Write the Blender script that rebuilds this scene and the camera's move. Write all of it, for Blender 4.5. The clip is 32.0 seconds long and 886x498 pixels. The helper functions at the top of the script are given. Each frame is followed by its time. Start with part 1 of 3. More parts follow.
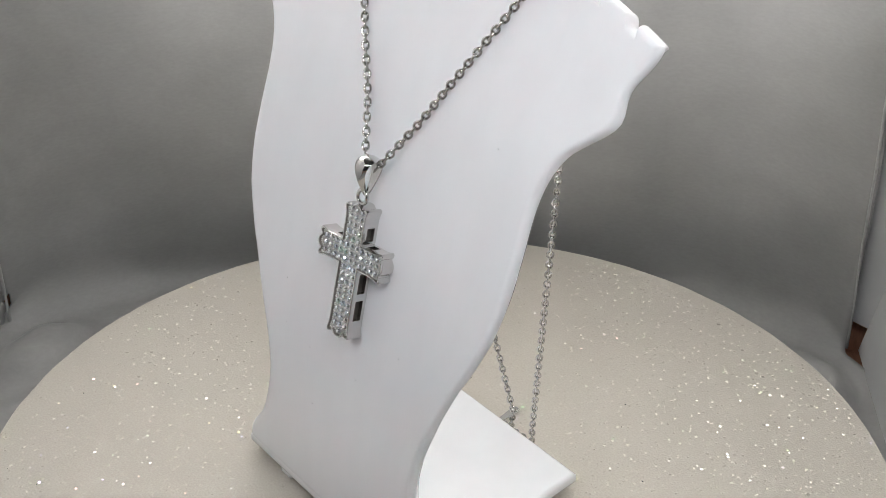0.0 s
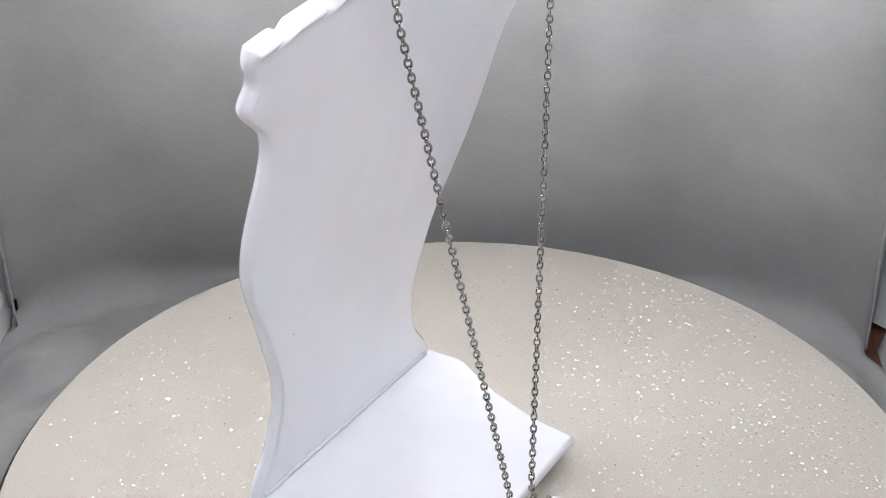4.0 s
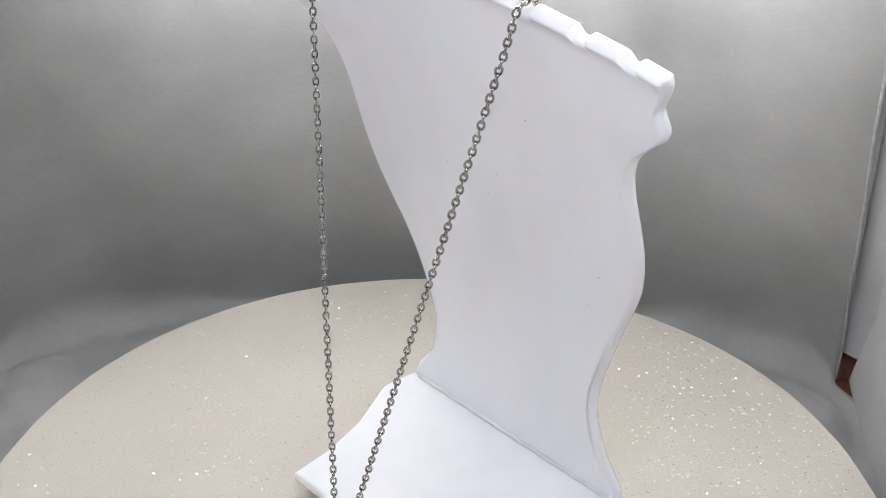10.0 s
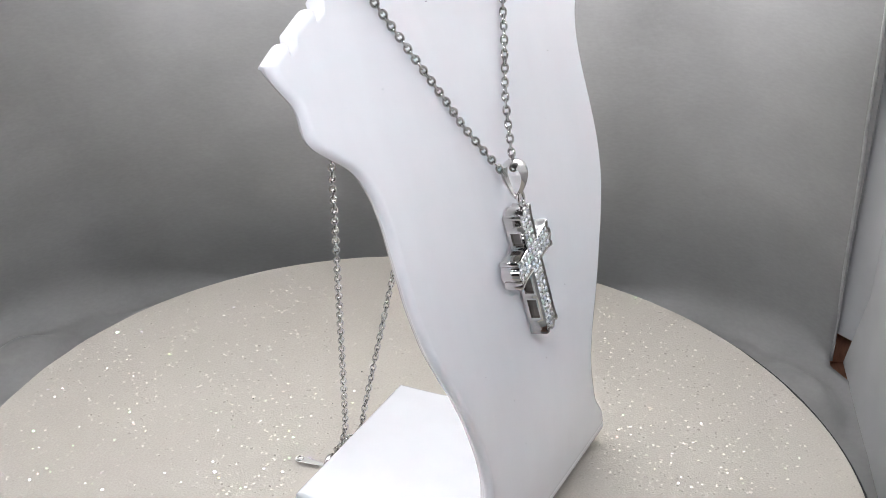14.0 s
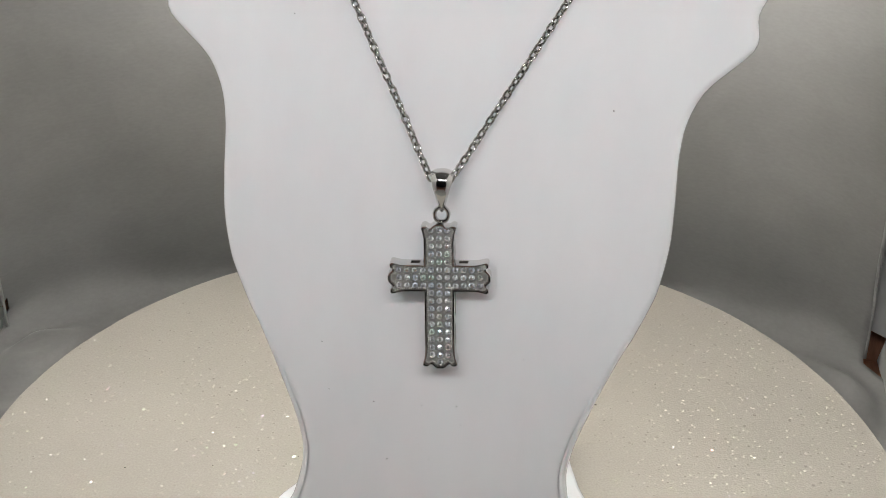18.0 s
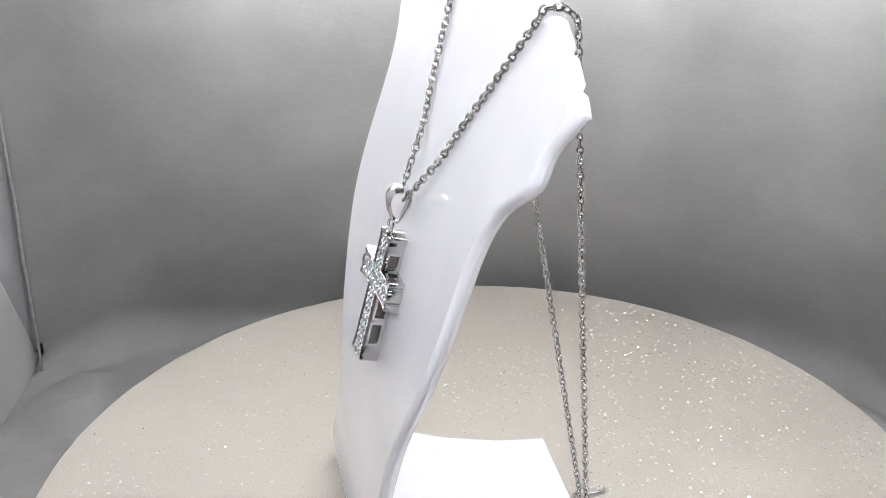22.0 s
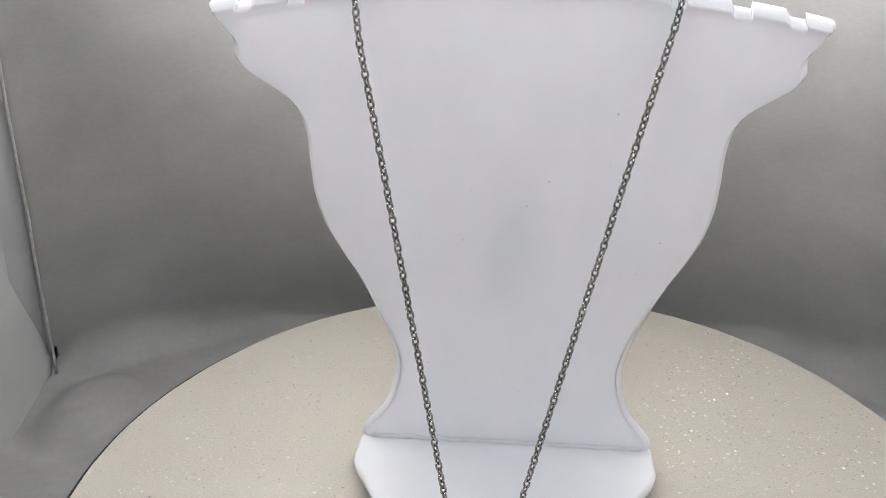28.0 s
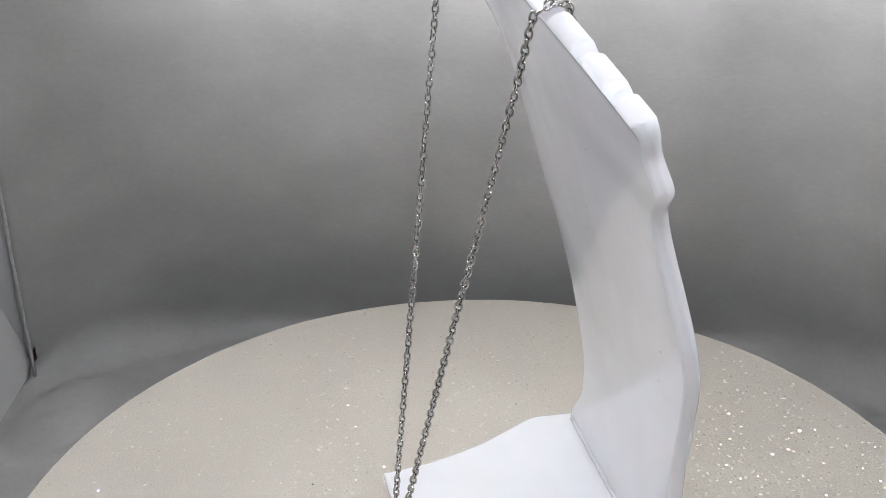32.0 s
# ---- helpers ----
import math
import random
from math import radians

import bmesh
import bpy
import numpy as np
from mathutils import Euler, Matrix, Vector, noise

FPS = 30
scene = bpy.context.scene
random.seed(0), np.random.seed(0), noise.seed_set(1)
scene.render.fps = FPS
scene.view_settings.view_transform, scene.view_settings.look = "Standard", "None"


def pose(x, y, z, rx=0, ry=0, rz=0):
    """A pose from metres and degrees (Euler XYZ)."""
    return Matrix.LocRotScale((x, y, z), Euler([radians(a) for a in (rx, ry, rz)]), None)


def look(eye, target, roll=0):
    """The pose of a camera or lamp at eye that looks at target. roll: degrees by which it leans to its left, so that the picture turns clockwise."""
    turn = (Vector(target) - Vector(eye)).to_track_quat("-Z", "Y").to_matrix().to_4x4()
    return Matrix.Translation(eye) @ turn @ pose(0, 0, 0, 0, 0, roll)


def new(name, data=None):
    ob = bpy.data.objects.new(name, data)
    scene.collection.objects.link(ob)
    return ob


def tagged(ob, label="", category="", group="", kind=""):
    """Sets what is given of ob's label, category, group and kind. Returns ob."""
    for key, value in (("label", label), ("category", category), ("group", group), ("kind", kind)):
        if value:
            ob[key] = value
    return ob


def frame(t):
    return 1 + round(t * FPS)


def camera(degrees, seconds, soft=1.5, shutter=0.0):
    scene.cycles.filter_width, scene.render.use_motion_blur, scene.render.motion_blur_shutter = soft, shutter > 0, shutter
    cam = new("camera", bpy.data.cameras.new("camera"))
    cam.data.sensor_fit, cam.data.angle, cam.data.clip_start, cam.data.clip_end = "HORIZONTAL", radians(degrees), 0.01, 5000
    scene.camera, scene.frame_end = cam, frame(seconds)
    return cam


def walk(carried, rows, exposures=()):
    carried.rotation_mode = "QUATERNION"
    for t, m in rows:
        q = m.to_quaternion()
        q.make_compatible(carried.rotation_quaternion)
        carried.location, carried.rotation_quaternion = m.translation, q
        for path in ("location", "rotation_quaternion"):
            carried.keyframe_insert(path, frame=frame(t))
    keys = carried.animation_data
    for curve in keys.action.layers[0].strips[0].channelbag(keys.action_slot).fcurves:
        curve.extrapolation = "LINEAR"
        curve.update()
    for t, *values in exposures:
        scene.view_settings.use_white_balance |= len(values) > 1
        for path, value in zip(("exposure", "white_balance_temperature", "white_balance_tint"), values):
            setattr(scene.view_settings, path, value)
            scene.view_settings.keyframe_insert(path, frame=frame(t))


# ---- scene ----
cam = camera(36.776, 32.0, soft=0.65)


def eye(x, y, z, pitch, yaw, roll):
    return pose(x, y, z, 90 + pitch, 0, yaw) @ pose(0, 0, 0, 0, 0, roll)


PATH = [
    (0.0, eye(0.0332, -0.3435, 0.2836, -30.09, 5.57, 0.90)),
    (0.5, eye(0.0311, -0.3427, 0.2839, -30.19, 5.23, 1.02)),
    (1.0, eye(0.0301, -0.3386, 0.2823, -30.53, 5.03, 1.18)),
    (1.5, eye(0.0293, -0.3368, 0.2844, -30.73, 4.88, 1.20)),
    (2.0, eye(0.0302, -0.3346, 0.2868, -30.92, 5.05, 1.11)),
    (2.5, eye(0.0290, -0.3347, 0.2839, -30.56, 5.08, 1.01)),
    (3.0, eye(0.0265, -0.3339, 0.2853, -30.70, 5.01, 0.99)),
    (3.5, eye(0.0261, -0.3333, 0.2853, -30.74, 5.24, 0.81)),
    (5.5, eye(0.0281, -0.3386, 0.2832, -30.30, 5.91, 0.53)),
    (6.0, eye(0.0288, -0.3374, 0.2856, -30.51, 6.04, 0.55)),
    (6.5, eye(0.0245, -0.3368, 0.2918, -30.90, 5.82, 0.47)),
    (7.0, eye(0.0241, -0.3357, 0.2935, -31.23, 5.64, 0.53)),
    (7.5, eye(0.0218, -0.3326, 0.2930, -31.09, 5.75, 0.74)),
    (8.0, eye(0.0248, -0.3344, 0.2922, -30.81, 5.77, 0.59)),
    (8.5, eye(0.0291, -0.3352, 0.2934, -30.59, 5.67, 0.54)),
    (9.0, eye(0.0314, -0.3347, 0.2943, -30.44, 5.46, 0.68)),
    (9.5, eye(0.0345, -0.3338, 0.2944, -30.25, 5.47, 0.72)),
    (10.0, eye(0.0357, -0.3338, 0.2946, -30.17, 5.40, 0.67)),
    (10.5, eye(0.0375, -0.3342, 0.2943, -30.20, 5.45, 0.75)),
    (11.0, eye(0.0387, -0.3339, 0.2937, -30.37, 5.44, 0.73)),
    (11.5, eye(0.0399, -0.3355, 0.2947, -30.44, 5.50, 0.74)),
    (12.0, eye(0.0408, -0.3353, 0.2931, -30.47, 5.57, 0.82)),
    (12.5, eye(0.0410, -0.3363, 0.2904, -30.23, 5.56, 0.85)),
    (13.0, eye(0.0421, -0.3365, 0.2891, -30.17, 5.68, 0.73)),
    (13.5, eye(0.0423, -0.3368, 0.2886, -30.17, 5.70, 0.75)),
    (15.5, eye(0.0464, -0.3274, 0.2785, -30.54, 6.92, 0.29)),
    (16.0, eye(0.0448, -0.3264, 0.2775, -30.52, 6.82, 0.41)),
    (16.5, eye(0.0433, -0.3275, 0.2784, -30.58, 6.72, 0.65)),
    (17.0, eye(0.0408, -0.3287, 0.2741, -30.41, 6.75, 0.54)),
    (17.5, eye(0.0395, -0.3311, 0.2748, -30.08, 6.76, 0.46)),
    (18.0, eye(0.0370, -0.3332, 0.2744, -29.53, 6.49, 0.69)),
    (18.5, eye(0.0330, -0.3353, 0.2758, -28.67, 5.87, 0.75)),
    (19.0, eye(0.0303, -0.3368, 0.2772, -28.20, 5.65, 0.87)),
    (19.5, eye(0.0278, -0.3384, 0.2783, -28.11, 5.95, 0.88)),
    (20.0, eye(0.0251, -0.3392, 0.2807, -28.33, 6.05, 0.67)),
    (20.5, eye(0.0234, -0.3403, 0.2819, -28.37, 6.00, 0.43)),
    (21.0, eye(0.0216, -0.3398, 0.2826, -28.35, 6.03, 0.42)),
    (21.5, eye(0.0208, -0.3396, 0.2816, -28.14, 6.06, 0.55)),
    (22.0, eye(0.0182, -0.3380, 0.2808, -28.18, 5.80, 0.68)),
    (22.5, eye(0.0158, -0.3291, 0.2817, -29.08, 5.73, 0.03)),
    (23.0, eye(0.0153, -0.3178, 0.2817, -29.58, 6.40, 0.07)),
    (23.5, eye(0.0090, -0.3066, 0.2826, -29.18, 7.65, 0.04)),
    (24.0, eye(-0.0029, -0.2977, 0.2756, -29.72, 7.15, 0.12)),
    (24.5, eye(0.0006, -0.2964, 0.2787, -30.34, 6.77, 0.23)),
    (25.0, eye(0.0043, -0.3034, 0.2828, -30.68, 6.78, 0.45)),
    (25.5, eye(0.0061, -0.3118, 0.2912, -30.80, 6.87, 0.82)),
    (27.5, eye(0.0145, -0.3200, 0.2949, -30.51, 6.74, 0.34)),
    (28.0, eye(0.0161, -0.3164, 0.2957, -30.58, 6.81, 0.24)),
    (28.5, eye(0.0176, -0.3163, 0.2950, -30.38, 6.72, 0.21)),
    (29.0, eye(0.0198, -0.3175, 0.2945, -29.96, 6.75, 0.35)),
    (29.5, eye(0.0208, -0.3158, 0.2907, -29.93, 6.73, 0.46)),
    (30.0, eye(0.0228, -0.3139, 0.2896, -30.01, 6.89, 0.36)),
    (30.5, eye(0.0235, -0.3080, 0.2855, -30.00, 6.91, 0.23)),
    (31.0, eye(0.0227, -0.3063, 0.2842, -30.09, 7.02, -0.18)),
    (31.5, eye(0.0269, -0.3017, 0.2807, -29.80, 7.91, -0.11)),
    (32.0, eye(0.0271, -0.3007, 0.2785, -29.71, 8.07, -0.04)),
]
SPIN_PERIOD, SPIN_FRONT = 20.4865, 17.8748  # seconds a turn, and when the front faces the eye
SPIN_LAG = [(0, 0.4), (1, 0.2), (2, -0.1), (3, -0.1), (3.5, -0.0), (5.5, -0.8), (6, -0.7), (7, -0.3), (8, 0.1), (9, 0.1), (10, 0.1), (11, 0.1), (12, 0.4), (13, 0.5), (13.5, 0.4), (15.5, -1.0), (16, -0.7), (17, -0.3), (18, -0.1), (19, 0.2), (20, 0.5), (21, 0.7), (22, 0.5), (23, 0.2), (24, -0.1), (25, -0.3), (25.5, -0.4), (27.5, 0.0), (28, 0.0), (29, -0.0), (30, -0.1), (31, -0.2), (32, -0.2)]  # degrees by which the motor runs ahead or behind


walk(cam, PATH, [(0, -0.43, 6500, 10), (1, -0.2, 6270, 12), (2, -0.07, 6150, 14), (4, -0.07, 6150, 14), (7, -0.06, 6330, 12), (9, -0.11, 6330, 12), (11, -0.1, 6170, 12), (13, -0.1, 6150, 13), (16, -0.47, 6580, 10), (18, -0.47, 6780, 9), (20, -0.50, 6680, 9), (22, -0.03, 6220, 13), (25, -0.15, 6150, 13), (28, -0.26, 6370, 11), (32, -0.3, 6230, 12)])

# ---- light: a dim room's glow into the light box, and an added backdrop fill ----
world = bpy.data.worlds.new("world")
scene.world = world
world.use_nodes = True
world.node_tree.nodes["Background"].inputs[0].default_value = (0.75, 0.83, 1.0, 1)
world.node_tree.nodes["Background"].inputs[1].default_value = 0.05


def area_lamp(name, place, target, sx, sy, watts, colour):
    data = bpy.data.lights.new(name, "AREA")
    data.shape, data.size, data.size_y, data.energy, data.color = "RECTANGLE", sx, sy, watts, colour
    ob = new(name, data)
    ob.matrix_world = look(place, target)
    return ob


# unseen fill lamp, added to brighten the upper backdrop
area_lamp("fill_backdrop", (-0.047, 0.090, 0.275), (-0.047, 0.185, 0.295), 0.30, 0.02, 6.3, (1.0, 0.985, 0.97))


# ---- materials ----
def material(name, colour, rough=0.5, metal=0.0):
    m = bpy.data.materials.new(name)
    m.use_nodes = True
    b = m.node_tree.nodes["Principled BSDF"]
    b.inputs["Base Color"].default_value = (*colour, 1)
    b.inputs["Roughness"].default_value, b.inputs["Metallic"].default_value = rough, metal
    return m, m.node_tree, b


def node(tree, kind, links=(), **values):
    n = tree.nodes.new(kind)
    for key, value in values.items():
        n.inputs[key.replace("_", " ")].default_value = value
    for a, b in links:
        tree.links.new(a, n.inputs[b])
    return n


def object_noise(tree, scale, detail=3.0, stretch=(1, 1, 1)):
    co = tree.nodes.new("ShaderNodeTexCoord")
    mp = node(tree, "ShaderNodeMapping", [(co.outputs["Object"], "Vector")])
    mp.inputs["Scale"].default_value = stretch
    return node(tree, "ShaderNodeTexNoise", [(mp.outputs[0], "Vector")], Scale=scale, Detail=detail)


def ramp(tree, source, stops):
    r = tree.nodes.new("ShaderNodeValToRGB")
    tree.links.new(source, r.inputs[0])
    e = r.color_ramp.elements
    while len(e) < len(stops):
        e.new(0.5)
    for k, (at, c) in enumerate(stops):
        e[k].position, e[k].color = at, (*c, 1)
    return r


def bump(tree, bsdf, height, strength, distance):
    n = node(tree, "ShaderNodeBump", [(height, "Height")], Strength=strength, Distance=distance)
    tree.links.new(n.outputs[0], bsdf.inputs["Normal"])
    return n


PLASTIC, tr, b = material("white_plastic", (0.80, 0.80, 0.83), 0.025)
n1 = object_noise(tr, 90.0, 4.0, (1, 1, 0.25))
r1 = ramp(tr, n1.outputs[0], [(0.3, (0.845, 0.85, 0.885)), (0.7, (0.875, 0.88, 0.915))])
tr.links.new(r1.outputs[0], b.inputs["Base Color"])
b.inputs["IOR"].default_value = 1.58
b.inputs["Subsurface Weight"].default_value = 0.5
b.inputs["Subsurface Radius"].default_value = (1.0, 0.9, 0.9)
b.inputs["Subsurface Scale"].default_value = 0.005
n2 = object_noise(tr, 60.0, 2.0, (1, 1, 0.15))
bump(tr, b, n2.outputs[0], 0.05, 0.002)

SILVER, tr, b = material("polished_silver", (0.68, 0.67, 0.655), 0.08, 1.0)
n1 = object_noise(tr, 900.0, 3.0)
r1 = ramp(tr, n1.outputs[0], [(0.3, (0.05, 0.05, 0.05)), (0.7, (0.11, 0.11, 0.11))])
tr.links.new(r1.outputs[0], b.inputs["Roughness"])

STEEL, tr, b = material("chain_steel", (0.50, 0.49, 0.47), 0.10, 1.0)
n1 = object_noise(tr, 900.0, 3.0)
r1 = ramp(tr, n1.outputs[0], [(0.3, (0.06, 0.06, 0.06)), (0.7, (0.14, 0.14, 0.14))])
tr.links.new(r1.outputs[0], b.inputs["Roughness"])

# Silver with recess shade and dark reflection put into its colour.
RECESS_SHADE, tr, b = material("silver_recess_shade", (0.24, 0.22, 0.205), 0.35, 1.0)
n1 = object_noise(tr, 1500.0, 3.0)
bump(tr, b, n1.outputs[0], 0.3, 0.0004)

FROST, tr, b = material("frosted_silver", (0.70, 0.69, 0.67), 0.34, 1.0)
n1 = object_noise(tr, 2500.0, 2.0)
bump(tr, b, n1.outputs[0], 0.3, 0.0002)

CRYSTAL, tr, b = material("clear_crystal", (0.97, 0.98, 1.0), 0.06, 0.75)
# Tints by stone stand in for the coloured sparkle of clear crystal.
info = tr.nodes.new("ShaderNodeObjectInfo")
r1 = ramp(tr, info.outputs["Random"], [(0.0, (0.88, 0.92, 0.97)), (0.35, (0.96, 0.96, 0.96)), (0.65, (0.80, 0.87, 0.98)), (0.8, (0.98, 0.86, 0.84)), (0.93, (0.82, 0.97, 0.90))])
tr.links.new(r1.outputs[0], b.inputs["Base Color"])
b.inputs["IOR"].default_value = 2.3
b.inputs["Transmission Weight"].default_value = 0.1

BLACK, tr, b = material("black_platter", (0.012, 0.012, 0.014), 0.4)
n1 = object_noise(tr, 300.0)
bump(tr, b, n1.outputs[0], 0.2, 0.0005)

SHEET, tr, b = material("cream_glitter_sheet", (0.72, 0.67, 0.57), 0.55)
n1 = object_noise(tr, 1400.0, 2.0)
n2 = object_noise(tr, 18.0, 4.0)
r1 = ramp(tr, n1.outputs[0], [(0.25, (0.482, 0.449, 0.394)), (0.5, (0.519, 0.486, 0.431)), (0.75, (0.560, 0.529, 0.476))])
r2 = ramp(tr, n2.outputs[0], [(0.3, (0.93, 0.93, 0.93)), (0.7, (1.0, 1.0, 1.0))])
mx = tr.nodes.new("ShaderNodeMix")
mx.data_type, mx.blend_type = "RGBA", "MULTIPLY"
mx.inputs[0].default_value = 1.0
tr.links.new(r1.outputs[0], mx.inputs[6])
tr.links.new(r2.outputs[0], mx.inputs[7])
tr.links.new(mx.outputs[2], b.inputs["Base Color"])
b.inputs["Specular IOR Level"].default_value = 0.15
bump(tr, b, n1.outputs[0], 0.20, 0.0005)

GLITTER, tr, b = material("iridescent_glitter", (0.80, 0.75, 0.66), 0.15)
geo = tr.nodes.new("ShaderNodeNewGeometry")
tints = ramp(tr, geo.outputs["Random Per Island"], [(0.0, (0.72, 0.70, 0.67)), (0.45, (0.72, 0.72, 0.72)), (0.6, (0.16, 0.72, 0.22)), (0.72, (0.72, 0.62, 0.20)), (0.84, (0.34, 0.28, 0.72)), (0.94, (0.72, 0.32, 0.30))])
chance = node(tr, "ShaderNodeMath", [(geo.outputs["Random Per Island"], 0)])
chance.operation = "MULTIPLY"
chance.inputs[1].default_value = 977.0
dice = tr.nodes.new("ShaderNodeTexWhiteNoise")
dice.noise_dimensions = "1D"
tr.links.new(chance.outputs[0], dice.inputs["W"])
lean = tr.nodes.new("ShaderNodeMapRange")
lean.data_type = "FLOAT_VECTOR"
tr.links.new(dice.outputs["Color"], lean.inputs["Vector"])
for sock, v in zip(lean.inputs[7:11], ((0, 0, 0), (1, 1, 1), (-0.95, -0.95, 1.0), (0.95, 0.95, 1.0))):
    sock.default_value = v
turned = tr.nodes.new("ShaderNodeVectorTransform")
turned.vector_type, turned.convert_from, turned.convert_to = "NORMAL", "OBJECT", "WORLD"
tr.links.new(lean.outputs["Vector"], turned.inputs[0])
film = node(tr, "ShaderNodeBsdfDiffuse", Color=(0.510, 0.478, 0.424, 1))
flake = node(tr, "ShaderNodeBsdfGlossy", [(tints.outputs[0], "Color"), (turned.outputs[0], "Normal")], Roughness=0.19)
both = tr.nodes.new("ShaderNodeAddShader")
tr.links.new(film.outputs[0], both.inputs[0])
tr.links.new(flake.outputs[0], both.inputs[1])
tr.links.new(both.outputs[0], tr.nodes["Material Output"].inputs[0])
tr.nodes.remove(b)

CLOTH, tr, b = material("grey_white_satin", (0.27, 0.27, 0.26), 0.5)
n1 = object_noise(tr, 26.0, 8.0, (1, 1, 1.4))
n2 = object_noise(tr, 700.0, 3.0, (0.6, 0.6, 1.5))
r1 = ramp(tr, n1.outputs[0], [(0.3, (0.275, 0.273, 0.265)), (0.7, (0.335, 0.332, 0.322))])
r2 = ramp(tr, n2.outputs[0], [(0.3, (0.93, 0.93, 0.93)), (0.7, (1.0, 1.0, 1.0))])
mx = tr.nodes.new("ShaderNodeMix")
mx.data_type, mx.blend_type = "RGBA", "MULTIPLY"
mx.inputs[0].default_value = 1.0
tr.links.new(r1.outputs[0], mx.inputs[6])
tr.links.new(r2.outputs[0], mx.inputs[7])
tr.links.new(mx.outputs[2], b.inputs["Base Color"])
n3 = object_noise(tr, 160.0, 8.0, (1, 1, 1.2))
bump(tr, b, n3.outputs[0], 0.24, 0.0008)
b.inputs["Sheen Weight"].default_value = 0.15

PANEL, tr, b = material("white_panel", (0.62, 0.62, 0.62), 0.5)
n1 = object_noise(tr, 30.0, 4.0)
r1 = ramp(tr, n1.outputs[0], [(0.3, (0.50, 0.50, 0.50)), (0.7, (0.56, 0.56, 0.56))])
tr.links.new(r1.outputs[0], b.inputs["Base Color"])

HEM, tr, b = material("hem_thread", (0.42, 0.42, 0.41), 0.6)
n1 = object_noise(tr, 300.0, 4.0)
r1 = ramp(tr, n1.outputs[0], [(0.3, (0.36, 0.36, 0.35)), (0.7, (0.48, 0.48, 0.47))])
tr.links.new(r1.outputs[0], b.inputs["Base Color"])

# Near-black colour stands in for an unlit room and roof; also colours dust.
SHADE_AND_DUST, tr, b = material("room_shade_and_dust", (0.25, 0.24, 0.23), 0.8)
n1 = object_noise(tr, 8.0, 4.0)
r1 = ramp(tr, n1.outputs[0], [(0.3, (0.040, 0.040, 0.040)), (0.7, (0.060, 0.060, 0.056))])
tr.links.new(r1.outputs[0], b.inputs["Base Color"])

WOOD, tr, b = material("brown_wood", (0.30, 0.13, 0.07), 0.5)
n1 = object_noise(tr, 120.0, 4.0, (6, 1, 1))
r1 = ramp(tr, n1.outputs[0], [(0.3, (0.30, 0.14, 0.085)), (0.7, (0.46, 0.24, 0.15))])
tr.links.new(r1.outputs[0], b.inputs["Base Color"])


# ---- mesh helpers ----
def mesh_of(name, bm, mat, smooth=True, sharp=0.7):
    me = bpy.data.meshes.new(name)
    if smooth:
        for f in bm.faces:
            f.smooth = len(f.verts) <= 8
        for e in bm.edges:
            if len(e.link_faces) == 2 and e.calc_face_angle(0) > sharp:
                e.smooth = False
    bm.to_mesh(me)
    bm.free()
    for m in mat if isinstance(mat, tuple) else (mat,):
        me.materials.append(m)
    return me


def part(name, bm, mat, parent, label="", smooth=True, sharp=0.7):
    ob = new(name, mesh_of(name, bm, mat, smooth, sharp))
    ob.parent = parent
    return tagged(ob, label)


def thing(name, bm, mat, label, category, kind="", smooth=True):
    return tagged(new(name, mesh_of(name, bm, mat, smooth)), label, category, "", kind)


def box(bm, x0, x1, y0, y1, z0, z1, bevel=0.0, segments=2):
    r = bmesh.ops.create_cube(bm, size=1.0)
    for v in r["verts"]:
        v.co = Vector(((x0 + x1) / 2 + v.co.x * (x1 - x0), (y0 + y1) / 2 + v.co.y * (y1 - y0), (z0 + z1) / 2 + v.co.z * (z1 - z0)))
    if bevel:
        es = {e for v in r["verts"] for e in v.link_edges}
        bmesh.ops.bevel(bm, geom=list(es), offset=bevel, segments=segments, affect="EDGES", profile=0.5)
    return bm


def extrude_outline(bm, outline, z0, z1, bevel=0.0, segments=3):
    """A slab over an outline of (x, y), with rounded rims."""
    vs = [bm.verts.new((x, y, z0)) for x, y in outline]
    f = bm.faces.new(vs)
    r = bmesh.ops.extrude_face_region(bm, geom=[f])
    top = [v for v in r["geom"] if isinstance(v, bmesh.types.BMVert)]
    for v in top:
        v.co.z = z1
    bmesh.ops.recalc_face_normals(bm, faces=bm.faces)
    if bevel:
        caps = [f for f in bm.faces if abs(f.normal.z) > 0.9]
        es = {e for f in caps for e in f.edges}
        bmesh.ops.bevel(bm, geom=list(es), offset=bevel, segments=segments, affect="EDGES", profile=0.5)
    return bm


def tube(bm, points, radius, sides=8, closed=False, scale=None):
    """A round rod along points."""
    pts = [Vector(p) for p in points]
    rings, n = [], len(pts)
    ref = None
    for i, p in enumerate(pts):
        a = pts[(i - 1) % n] if (closed or i) else p
        c = pts[(i + 1) % n] if (closed or i < n - 1) else p
        t = (c - a).normalized()
        if ref is None:
            ref = t.orthogonal().normalized()
        ref = (ref - t * ref.dot(t)).normalized()
        s = t.cross(ref)
        r = radius if scale is None else radius * scale[i]
        rings.append([bm.verts.new(p + (ref * math.cos(k * math.tau / sides) + s * math.sin(k * math.tau / sides)) * r) for k in range(sides)])
    for i in range(n if closed else n - 1):
        u, w = rings[i], rings[(i + 1) % n]
        for k in range(sides):
            bm.faces.new((u[k], u[(k + 1) % sides], w[(k + 1) % sides], w[k]))
    if not closed:
        bm.faces.new(rings[0][::-1])
        bm.faces.new(rings[-1])
    return bm


def table(rows, z):
    xs, ys = zip(*rows)
    return float(np.interp(z, xs, ys))


